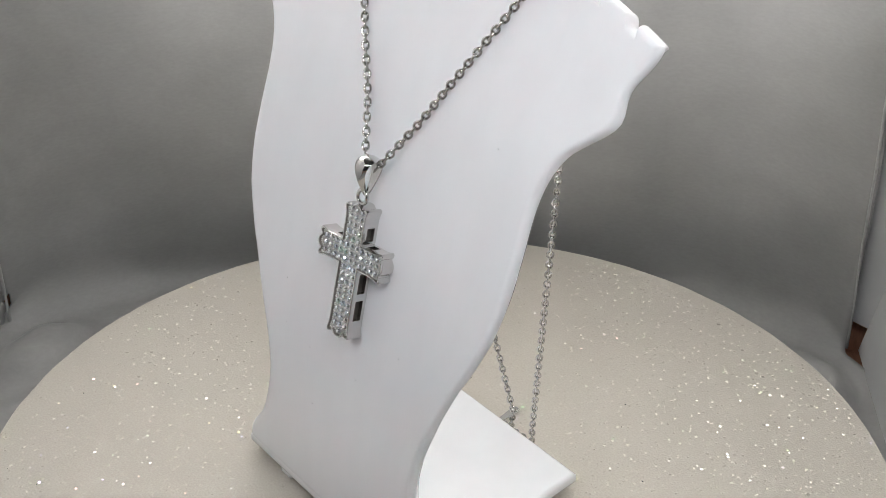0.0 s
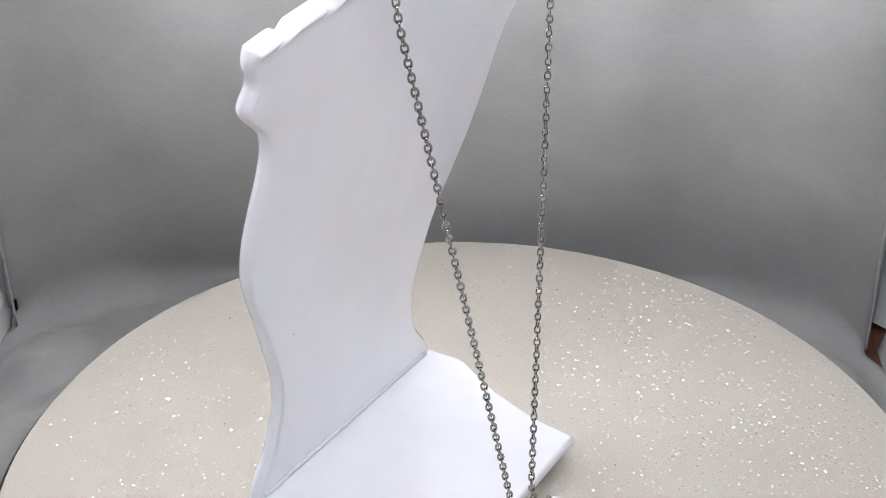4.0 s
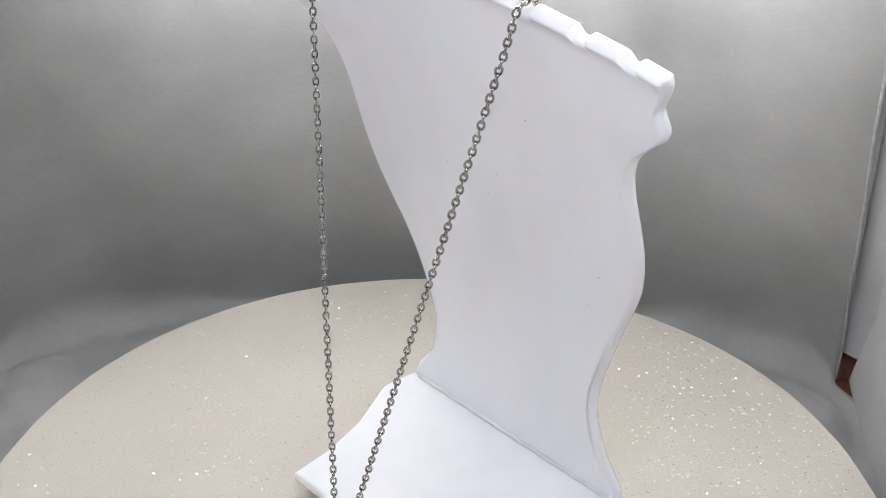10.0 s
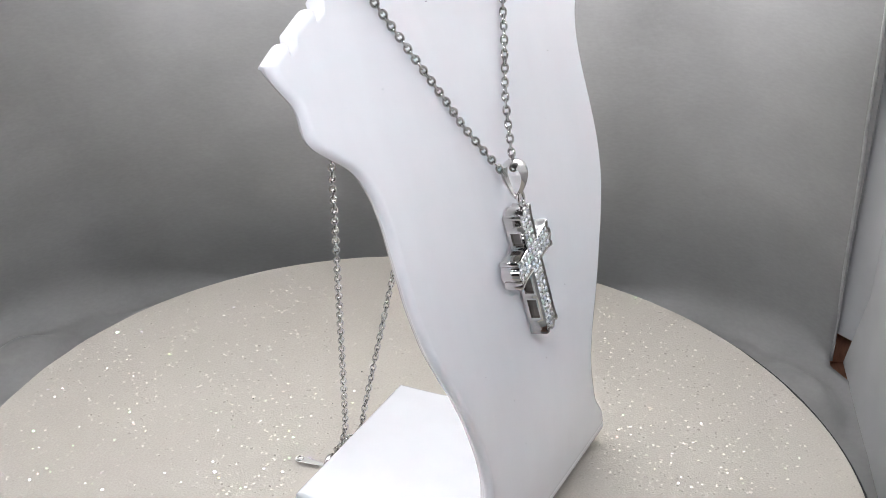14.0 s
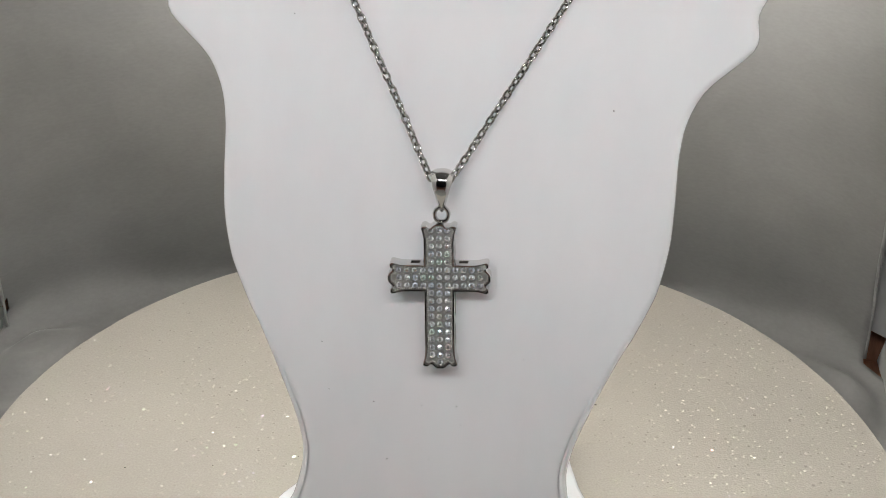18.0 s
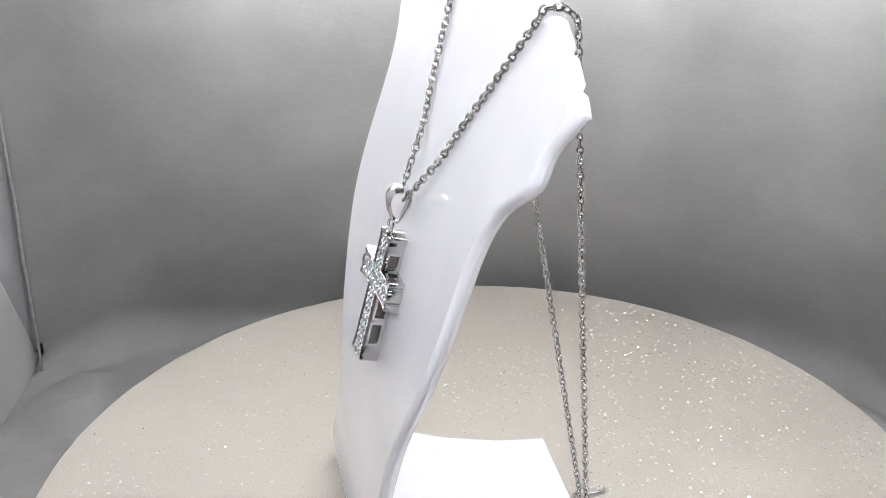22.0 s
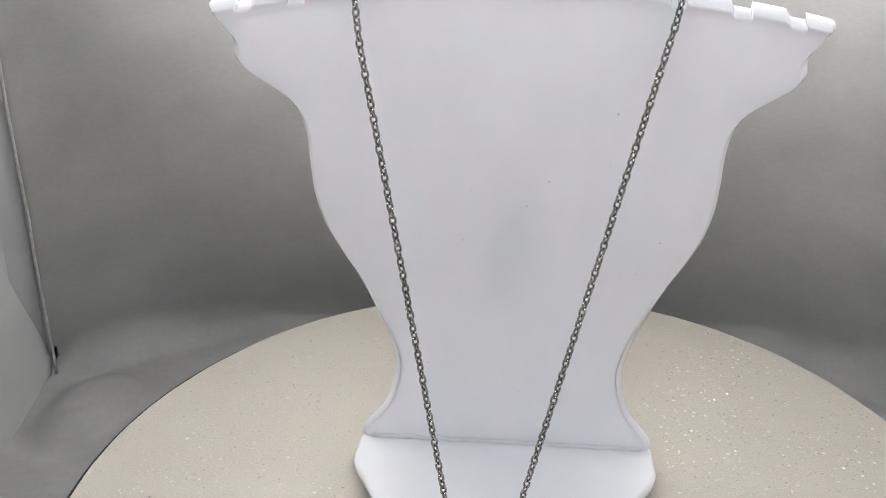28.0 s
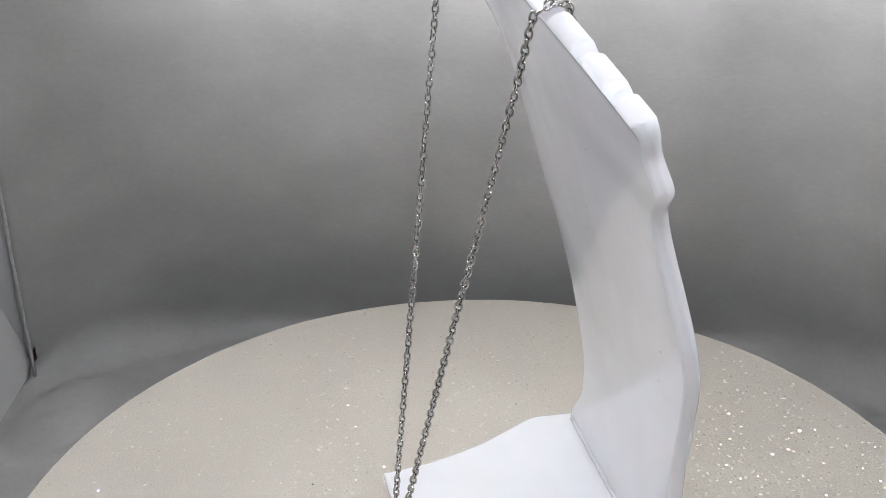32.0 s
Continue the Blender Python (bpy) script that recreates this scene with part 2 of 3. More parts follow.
def smooth_table(rows, n=200, width=4):
    """The same table, sampled finely and rounded off."""
    xs, ys = zip(*rows)
    g = np.linspace(xs[0], xs[-1], n)
    v = np.interp(g, xs, ys)
    k = np.ones(2 * width + 1) / (2 * width + 1)
    for _ in range(2):
        v = np.convolve(np.pad(v, width, mode="reflect", reflect_type="odd"), k, mode="valid")
    return list(zip(g, v))


# ---- the row of small lamps under the roof of the light box ----
LED, tr, b = material("lit_diode", (1, 1, 1), 0.4)
b.inputs["Emission Color"].default_value = (0.97, 0.98, 1.0, 1)
b.inputs["Emission Strength"].default_value = 108.0


def led_strip():
    top = new("led_strip")
    tagged(top, "slim lamp bar with a row of lit white diodes", "lamp")
    top.matrix_world = pose(-0.010, -0.226, 0.3304, 30, 0, 0)
    bm = box(bmesh.new(), -0.165, 0.165, -0.010, 0.010, 0.0001, 0.009, 0.001, 2)
    part("housing", bm, PANEL, top)
    disc = [(0.0075 * math.cos(k * math.tau / 16), 0.0075 * math.sin(k * math.tau / 16)) for k in range(16)]
    diode = mesh_of("diode", extrude_outline(bmesh.new(), disc, 0.0, 0.001), LED, smooth=False)
    for k in range(13):
        ob = new("diode", diode)
        ob.parent = top
        ob.matrix_local = pose(-0.147 + 0.0245 * k, 0, 0)
    for x in (-0.150, 0.150):
        bm = box(bmesh.new(), -0.004, 0.004, -0.003, 0.003, 0.0, 0.0670, 0.0008, 1)
        part("bracket", bm, PANEL, top).matrix_local = pose(x, 0, 0.0055, -30, 0, 0)
    return top


led_strip()


# ---- the light box: backdrop, side panels, outer walls ----
FLOOR_Z = -0.030


def backdrop():
    """A satin sheet that hangs in a shallow bow, turns over a cove and runs out under the turntable."""
    bm = bmesh.new()
    nu, rows = 150, []
    profile = [("wall", k / 59) for k in range(60)] + [("cove", k / 14) for k in range(1, 15)]
    profile += [("floor", 0.0032 * k) for k in range(1, 51)] + [("floor", 0.160 + 0.038 * k) for k in range(1, 13)]
    for kind, s in profile:
        row = []
        for i in range(nu + 1):
            u = -1 + 2 * i / nu
            r = 0.004 + 0.040 * abs(u) ** 3 * (1 - abs(u) ** 8)
            if kind == "wall":
                fwd, z = 0.0, 0.36 - (0.36 - FLOOR_Z - r) * s
            elif kind == "cove":
                fwd, z = r * (1 - math.cos(math.pi / 2 * s)), FLOOR_Z + r * (1 - math.sin(math.pi / 2 * s))
            else:
                fwd, z = r + s, FLOOR_Z
            x = -0.020 + 0.175 * u * (1 + 0.07 * min(max((fwd - 0.5 * r) / 0.02, 0), 1))
            y = 0.1635 - 0.0465 * abs(u) ** 4 + 0.012 * u - fwd
            low = max(0.0, 1 - max(z, 0) / 0.12)
            w = 0.0026 * noise.noise(Vector((x * 16, z * 11, 3.0))) + 0.0040 * noise.noise(Vector((x * 24, z * 3, 6.0))) * min(1, max(0, z + 0.02) / 0.05) + 0.0012 * low * noise.noise(Vector((x * 45, z * 22, 8.0)))
            tuck = 0.004 * min(max((0.075 - z) / 0.10, 0), 1) ** 2 * max(0.0, 1 - abs(u) ** 5)
            p = Vector((x, y + w + tuck, z))
            for cx, cy, h in ((-0.1735, 0.084, 0.0085), (0.1390, 0.102, 0.0085)):
                lean = 0.35 * (x - cx) * (1 if cx > 0 else -1)
                d = math.hypot((x - cx) / 0.0145, (y - cy + lean) / 0.0185)
                q = min(max((0.004 - z) / 0.028, 0), 1)
                q = q * q * (3 - 2 * q)
                p.z += q * (h * math.exp(-d ** 4) * (1 - 0.30 * math.exp(-(d / 0.45) ** 2)) + 0.0024 * math.exp(-((d - 2.0) / 0.40) ** 2))
                p.z += q * 0.0018 * math.exp(-d * d / 5) * noise.noise(Vector((x * 90, y * 70, 1.5)))
                fold = (x - cx * 0.86) / 0.010 + (z + 0.02) / 0.05 * (1 if cx > 0 else -1)
                p.y -= (1 - q) * 0.0035 * math.exp(-fold * fold) * min(max((0.06 - z) / 0.08, 0), 1)
            row.append(bm.verts.new(p))
        rows.append(row)
    for a, c in zip(rows, rows[1:]):
        for i in range(nu):
            m = (a[i].co + c[i + 1].co) / 2
            if -0.0195 < m.z < -0.0150 and ((m.x < -0.1930 and m.y > 0.0985) or (m.x > 0.1595 and m.y > 0.1290)):
                continue
            bm.faces.new((a[i], c[i], c[i + 1], a[i + 1]))
    bmesh.ops.recalc_face_normals(bm, faces=bm.faces)
    ob = thing("backdrop", bm, CLOTH, "grey white satin backdrop sheet sweeping onto the floor", "backdrop", "structure")
    thick = ob.modifiers.new("thickness", "SOLIDIFY")
    thick.thickness, thick.offset = 0.0008, 0.0
    return ob


backdrop()


def edge_piping(name, x, y):
    bm = bmesh.new()
    sway = 0.010 if x > 0 else 0.003
    pts = [(x - sway * (k / 40) + 0.0002 * math.sin(k * 0.9), y + 0.0002 * math.sin(k * 1.7), FLOOR_Z + 0.004 + 0.36 * k / 40) for k in range(41)]
    tube(bm, pts, 0.00065, 6)
    return thing(name, bm, HEM, "white rolled hem along the edge of the backdrop sheet", "trim", "structure")


edge_piping("trim_left", -0.1930, 0.1045)
edge_piping("trim_right", 0.1555, 0.1285)


def flap(name, x, y0, lean):
    """A white side board whose rear edge leans forward as it rises."""
    bm = bmesh.new()
    z1 = 0.36
    outline = [(-0.22, FLOOR_Z + 0.001), (y0, FLOOR_Z + 0.001), (max(y0 - lean * (z1 - FLOOR_Z), -0.2), z1), (-0.22, z1)]
    extrude_outline(bm, outline, 0, 0.003, 0.0008, 2)
    m = Matrix(((0, 0, 1, x), (1, 0, 0, 0), (0, 1, 0, 0), (0, 0, 0, 1)))
    bmesh.ops.transform(bm, matrix=m, verts=bm.verts)
    bmesh.ops.recalc_face_normals(bm, faces=bm.faces)
    return thing(name, bm, PANEL, "smooth white side board of the light box", "panel", "structure", smooth=False)


flap("wall_left_board", -0.1990, 0.114, 0.47)
flap("wall_right_board", 0.161, 0.132, 0.47)


def slab(name, x0, x1, y0, y1, z0, z1, mat, label, category="wall"):
    bm = box(bmesh.new(), x0, x1, y0, y1, z0, z1, 0.002, 1)
    return thing(name, bm, mat, label, category, "structure", smooth=False)


slab("wall_left", -0.228, -0.2035, -0.27, 0.24, -0.0225, 0.40, PANEL, "plain white outer wall of the light box")
slab("wall_right", 0.1648, 0.190, -0.27, 0.24, -0.0165, 0.40, PANEL, "plain white outer wall of the light box")


def strip(name, a, c, z0):
    """An upright strip that closes the gap between the sheet's edge and the wall."""
    t = 0.0015
    bm = extrude_outline(bmesh.new(), [a, c, (c[0], c[1] + t), (a[0], a[1] + t)], z0, 0.40)
    return thing(name, bm, PANEL, "plain white upright strip beside the backdrop", "panel", "structure", smooth=False)


strip("wall_left_strip", (-0.2036, 0.1000), (-0.1885, 0.1160), -0.0150)
strip("wall_right_strip", (0.1649, 0.1235), (0.1505, 0.1375), -0.0146)
slab("wall_back", -0.2035, 0.1648, 0.228, 0.24, -0.0165, 0.40, PANEL, "plain white outer wall of the light box")
# roof out of view, kept near-black so the silver mirrors a dark surround
slab("ceiling", -0.228, 0.190, -0.27, 0.24, 0.402, 0.414, SHADE_AND_DUST, "unseen roof over the light box, darkened for reflections in the metal", "ceiling")
slab("floor_box", -0.186, 0.178, -0.30, 0.118, FLOOR_Z - 0.004, FLOOR_Z - 0.0012, PANEL, "white floor board of the light box", "floor")
slab("floor", -1.5, 1.5, -2.0, 1.0, FLOOR_Z - 0.030, FLOOR_Z - 0.0045, WOOD, "brown wooden table top under the light box", "floor")
# unseen wall behind the eye; its colour holds the room's dimness
slab("wall_room", -1.5, 1.5, -2.02, -2.0, -0.1, 1.6, SHADE_AND_DUST, "unseen room wall with its dimness put into the colour", "wall")

bm = box(bmesh.new(), 0.1500, 0.172, 0.1390, 0.150, FLOOR_Z - 0.0045, -0.0128, 0.001, 2)
thing("wooden_strip", bm, WOOD, "reddish brown wooden strip showing beside the backdrop corner", "wood strip", smooth=False)


# ---- turntable ----
SHEET_X, SHEET_Y, SHEET_R = -0.0033, 0.0018, 0.150


def turntable():
    base = bmesh.new()
    tube(base, [(0, 0, FLOOR_Z + 0.002), (0, 0, FLOOR_Z + 0.004), (0, 0, -0.010)], 0.07, 48, scale=[0.98, 1.0, 0.9])
    thing("motor_drum", base, BLACK, "black round motor drum under the platter", "motor drum")
    top = new("turntable")
    tagged(top, "round turntable topped with a cream glitter sheet", "turntable")
    bm = bmesh.new()
    tube(bm, [(0, 0, -0.010), (0, 0, -0.009), (0, 0, -0.0025), (0, 0, -0.0016)], 0.1488, 128, scale=[0.99, 1, 1, 0.995])
    part("platter", bm, BLACK, top, "black platter edge")
    bm = bmesh.new()
    rim = []
    for k in range(160):
        a = k * math.tau / 160
        r = SHEET_R + 0.0006 * noise.noise(Vector((math.cos(a) * 2.2, math.sin(a) * 2.2, 0))) + 0.0003 * noise.noise(Vector((math.cos(a) * 14, math.sin(a) * 14, 5)))
        rim.append((SHEET_X + r * math.cos(a), SHEET_Y + r * math.sin(a)))
    extrude_outline(bm, rim, -0.0015, 0.0, 0.0003, 1)
    part("glitter_sheet", bm, SHEET, top, "cream sheet with fine glitter", smooth=False)
    rng = random.Random(5)
    verts, faces = [], []
    for _ in range(7500):
        a, r = rng.uniform(0, math.tau), SHEET_R * 0.995 * math.sqrt(rng.random())
        s = rng.uniform(0.00026, 0.00052) * (1.4 if rng.random() < 0.08 else 1)
        c = Vector((SHEET_X + r * math.cos(a), SHEET_Y + r * math.sin(a), 0.00006 + s * 0.10))
        q = Euler((rng.gauss(0, 0.05), rng.gauss(0, 0.05), rng.uniform(0, math.tau))).to_matrix()
        n = len(verts)
        verts += [tuple(c + q @ Vector((s * math.cos(k * math.tau / 5), s * math.sin(k * math.tau / 5), 0))) for k in range(5)]
        faces.append(tuple(range(n, n + 5)))
    me = bpy.data.meshes.new("glitter")
    me.from_pydata(verts, [], faces)
    me.materials.append(GLITTER)
    ob = new("glitter", me)
    ob.parent = top
    tagged(ob, "loose iridescent glitter flakes", kind="stuff")
    verts, faces = [], []
    for _ in range(38):
        a, r = rng.uniform(0, math.tau), SHEET_R * 0.97 * math.sqrt(rng.random())
        c = Vector((SHEET_X + r * math.cos(a), SHEET_Y + r * math.sin(a), 0.00025))
        n, s, m = len(verts), rng.uniform(0.0002, 0.00045), rng.randint(5, 7)
        verts += [tuple(c + Vector((s * rng.uniform(0.6, 1.2) * math.cos(k * math.tau / m), s * rng.uniform(0.5, 1.0) * math.sin(k * math.tau / m), 0))) for k in range(m)]
        verts.append(tuple(c + Vector((0, 0, s * 0.5))))
        faces += [(n + k, n + (k + 1) % m, n + m) for k in range(m)]
    me = bpy.data.meshes.new("crumbs")
    me.from_pydata(verts, [], faces)
    me.materials.append(SHADE_AND_DUST)
    crumbs = new("crumbs", me)
    crumbs.parent = top
    tagged(crumbs, "tiny dark crumbs of dust", kind="stuff")
    return top


TURNTABLE = turntable()

# ---- display stand ----
MID = 0.0020
RIM = smooth_table([(0.0, -0.0455), (0.02, -0.0453), (0.028, -0.0450), (0.04, -0.0441), (0.053, -0.0428), (0.067, -0.0413), (0.08, -0.0390), (0.093, -0.0361), (0.1, -0.0344), (0.11, -0.0316), (0.12, -0.0286), (0.132, -0.0249), (0.146, -0.0202), (0.158, -0.0155), (0.175, -0.0088), (0.19, -0.0028)])
HALF = smooth_table([(0.0, 0.0493), (0.0095, 0.0493), (0.0125, 0.0485), (0.0221, 0.0411), (0.025, 0.0400), (0.032, 0.0381), (0.036, 0.0374), (0.0415, 0.0370), (0.049, 0.0384), (0.0545, 0.0400), (0.063, 0.0430), (0.067, 0.0444), (0.0787, 0.0492), (0.0825, 0.0513), (0.091, 0.0549), (0.096, 0.0568), (0.104, 0.0584), (0.11, 0.0591), (0.12, 0.0592), (0.13, 0.0590), (0.137, 0.0597), (0.142, 0.0613), (0.147, 0.0640), (0.1495, 0.0668), (0.153, 0.0710), (0.157, 0.0757), (0.160, 0.0760), (0.1635, 0.0748), (0.167, 0.0758), (0.171, 0.0788), (0.175, 0.0800), (0.177, 0.0794), (0.1795, 0.0775), (0.19, 0.0755)], 400, 3)
THICK = 0.0042


def bow(x, z):
    """How far the panel's middle stands behind its side edges."""
    k = min(max((z - 0.02) / 0.075, 0), 1)
    return 0.0034 * k * k * (3 - 2 * k) * (1 - min(1, (x / table(HALF, z)) ** 2))


def face(x, z):
    return table(RIM, z) + bow(x, z)


def crest(c):
    """Height of the notch floors along the panel's upper rim, by the share of its half width."""
    return 0.1860 - 0.0115 * c * c - 0.0005 * c ** 10


NOTCHES = ((0.0102, 0.0142), (0.0390, 0.0428), (0.0545, 0.0592), (0.0680, 0.0720))


def tooth(x):
    """1 on a tooth of the rim, 0 in a notch."""
    x, k = abs(x), 1.0
    for a, c in NOTCHES:
        d = max(a - x, x - c) + 0.00035
        k = min(k, min(max(d / 0.0007, 0), 1))
    return k * k * (3 - 2 * k)


def panel_point(x, z, depth):
    """depth 0: the front face; 1: the back face."""
    dz = 0.002
    y, y2 = face(x, z), face(x, z + dz)
    n = Vector((0, dz, -(y2 - y))).normalized()
    lip = min(max((z - crest(x / 0.08) + 0.005) / 0.006, 0), 1)
    return Vector((MID + x, y, z)) + n * ((depth * (1 + 0.36 * lip * lip) - 0.04 * lip) * THICK)


def display_stand():
    top = new("display_stand")
    tagged(top, "glossy white plastic necklace display stand with notched top", "display stand")
    cols = [-1 + k / 20 for k in range(1, 40)]
    for a, c in NOTCHES:
        for x in (a - 0.0008, a - 0.00035, a - 0.0001, a + 0.0001, a + 0.00035, c - 0.00035, c - 0.0001, c + 0.0001, c + 0.00035, c + 0.0008):
            cols += [x / 0.0792, -x / 0.0792]
    cols = [(0, round(c, 4)) for c in sorted(set(round(c, 4) for c in cols if abs(c) < 0.955))]
    rims = (0.0, 0.00025, 0.0006, 0.0011, 0.0018, 0.0023)
    cols = [(-1, i) for i in rims] + cols + [(1, i) for i in rims[::-1]]
    rows = [k / 96 * 0.955 for k in range(97)] + [0.962, 0.968, 0.974, 0.979, 0.984, 0.988, 0.991, 0.9935, 0.9955, 0.997, 0.9985, 0.9995, 1.0]
    bm = bmesh.new()
    for side in (0, 1):
        grid = []
        for v in rows:
            line = []
            for kind, value in cols:
                c = value if kind == 0 else kind * (1 - value / 0.0792)
                k = min(max((v - 0.955) / 0.045, 0), 1)
                z = 0.0055 + (crest(c) - 0.0055) * v + 0.0023 * tooth(c * 0.0792) * k
                w = table(HALF, z)
                x = c * w if kind == 0 else kind * (w - value)
                rise = crest(c) + 0.0023 * tooth(c * 0.0792) - z
                inset = min(w - abs(x), rise * 1.25, v * 0.18 + 0.0006)
                r = 0.0019
                t = 0.5 * (1 - math.sqrt(max(0.0, 1 - (max(0.0, r - inset) / r) ** 2)))
                if side == 1 and w - abs(x) < rise:
                    t = 0.5 * max(0.0, 1 - max(0.0, w - abs(x)) / 0.0018)
                line.append(bm.verts.new(panel_point(x, z, t if side == 0 else 1 - t)))
            grid.append(line)
        for a, b2 in zip(grid, grid[1:]):
            for i in range(len(cols) - 1):
                q = (a[i], a[i + 1], b2[i + 1], b2[i])
                bm.faces.new(q if side == 0 else q[::-1])
    bmesh.ops.remove_doubles(bm, verts=bm.verts, dist=1e-5)
    bmesh.ops.holes_fill(bm, edges=[e for e in bm.edges if e.is_boundary], sides=0)
    bmesh.ops.recalc_face_normals(bm, faces=bm.faces)
    part("panel", bm, PLASTIC, top, "leaning white panel with a notched upper rim", True, 1.25)
    # the foot behind the panel
    half = smooth_table([(-0.0455, 0.0485), (-0.042, 0.0496), (-0.029, 0.0505), (-0.026, 0.0495), (-0.02, 0.0462), (-0.0085, 0.0405), (0.0, 0.0378), (0.01, 0.0350), (0.0255, 0.0332)], 60, 1)
    out = [(MID + w, y) for y, w in half] + [(MID - w, y) for y, w in half[::-1]]
    bm = extrude_outline(bmesh.new(), out, 0.0045, 0.0086, 0.0012, 3)
    part("foot", bm, PLASTIC, top, "flat white foot")
    # thin bead added so that the fold shows a bright line
    bm = bmesh.new()
    tube(bm, [(MID - 0.0455 + 0.0035 * k, -0.0411 + 0.0001 * math.sin(k * 1.9), 0.0089 + 0.00015 * math.sin(k * 2.7)) for k in range(27)], 0.00085, 12)
    part("seam", bm, PLASTIC, top, "glossy bead added along the fold to catch its highlight")
    for x, y in ((-0.031, -0.0415), (0.031, -0.0415), (-0.026, 0.018), (0.026, 0.018)):
        bm = box(bmesh.new(), MID + x - 0.003, MID + x + 0.003, y - 0.002, y + 0.002, 0.0002, 0.0062, 0.0005, 1)
        part("peg", bm, PLASTIC, top)
    rng = random.Random(11)
    verts, faces = [], []
    for _ in range(26):
        x, z, side = rng.uniform(-0.045, 0.045), rng.uniform(0.03, 0.175), rng.randint(0, 1)
        c = panel_point(x * min(1, table(HALF, z) / 0.055), z, side) + Vector((0, 0.00006 if side else -0.00006, 0))
        n, a, r = len(verts), rng.uniform(0, math.tau), rng.uniform(0.00010, 0.00026)
        verts += [tuple(c + Vector((r * math.cos(a + k * 1.57) * (1.6 if k % 2 else 0.6), 0, r * math.sin(a + k * 1.57)))) for k in range(4)]
        faces.append((n, n + 1, n + 2, n + 3))
    me = bpy.data.meshes.new("dust")
    me.from_pydata(verts, [], faces)
    me.materials.append(SHADE_AND_DUST)
    dust = new("dust", me)
    dust.parent = top
    tagged(dust, "tiny dark specks of dust on the plastic", kind="stuff")
    return top


STAND = display_stand()

# ---- necklace ----
PITCH = 0.0020


def chain_path():
    """From the bail up over one notch, down behind to the table, and back up over the other."""
    def front_run(side, nx):
        pts = []
        for k in range(15):
            s = k / 14
            z = 0.1212 + (crest(0.5) - 0.0005 - 0.1212) * s
            x = side * (0.0027 + (nx - 0.0027) * (s ** 0.97)) + MID * 0.6
            y = face(x - MID, z) - 0.0011
            if s < 0.25:
                y -= 0.0030 * (1 - s / 0.25)
            pts.append(Vector((x, y, z)))
        return pts

    right, left = front_run(1, 0.0395), front_run(-1, 0.0370)
    r_top = [Vector((0.0412, -0.0035, 0.1850)), Vector((0.0418, 0.0010, 0.1856)), Vector((0.0420, 0.0044, 0.1830)), Vector((0.0416, 0.0052, 0.1780))]
    l_top = [Vector((-0.0372, -0.0035, 0.1850)), Vector((-0.0380, 0.0010, 0.1856)), Vector((-0.0379, 0.0044, 0.1830)), Vector((-0.0370, 0.0052, 0.1780))]
    r_back = [Vector((0.0408, 0.0059, 0.170)).lerp(Vector((0.0126, 0.0266, 0.012)), k / 20) for k in range(21)]
    l_back = [Vector((-0.0351, 0.0060, 0.170)).lerp(Vector((0.0020, 0.0275, 0.012)), k / 20) for k in range(21)]
    rest = [Vector((0.0118, 0.0275, 0.004)), Vector((0.0105, 0.0290, 0.0016)), Vector((0.0065, 0.0305, 0.0013)), Vector((0.0010, 0.0308, 0.0013)), Vector((-0.0012, 0.0295, 0.0016)), Vector((0.0005, 0.0282, 0.005))]
    return right + r_top + r_back + rest + l_back[::-1] + l_top[::-1] + left[::-1]


def resample(pts, step):
    out, d = [], 0.0
    for a, c in zip(pts, pts[1:]):
        seg = (c - a).length
        while d <= seg:
            out.append((a.lerp(c, d / seg), (c - a).normalized()))
            d += step
        d -= seg
    return out


def link_mesh():
    bm = bmesh.new()
    pts = []
    for k in range(18):
        a = k * math.tau / 18
        c, s = math.cos(a), math.sin(a)
        pts.append((math.copysign(abs(c) ** 0.85, c) * 0.00126, math.copysign(abs(s) ** 0.85, s) * 0.00084, 0))
    tube(bm, pts, 0.00035, 6, closed=True)
    return mesh_of("link", bm, STEEL)


def cross_outline(inset=0.0):
    """A cross with flared arms and ends of three lobes; the crossing lies at the origin."""
    w, h = 0.00405 - inset, 0.00372 - inset
    pts = []
    for (dx, dy), length, half, corner in (((1, 0), 0.0126, h, (w, h)), ((0, 1), 0.0137, w, (-w, h)), ((-1, 0), 0.0126, h, (-w, -h)), ((0, -1), 0.0240, w, (w, -h))):
        px, py = -dy, dx
        far, wide = length - inset, half + 0.00062
        arm = [(far - 0.0040, -half), (far - 0.0026, -half - 0.00006), (far - 0.0014, -half - 0.00030), (far - 0.0006, -half - 0.00056)]
        for k in range(21):
            c = -1 + k / 10
            ear, lobe = math.exp(-((abs(c) - 0.82) / 0.19) ** 4), math.exp(-(c / 0.40) ** 4)
            arm.append((far - 0.0003 + 0.00070 * ear + 0.00125 * lobe, wide * c))
        arm += [(far - 0.0006, half + 0.00056), (far - 0.0014, half + 0.00030), (far - 0.0026, half + 0.00006), (far - 0.0040, half)]
        pts += [(dx * u + px * c, dy * u + py * c) for u, c in arm]
        pts.append(corner)
    return pts


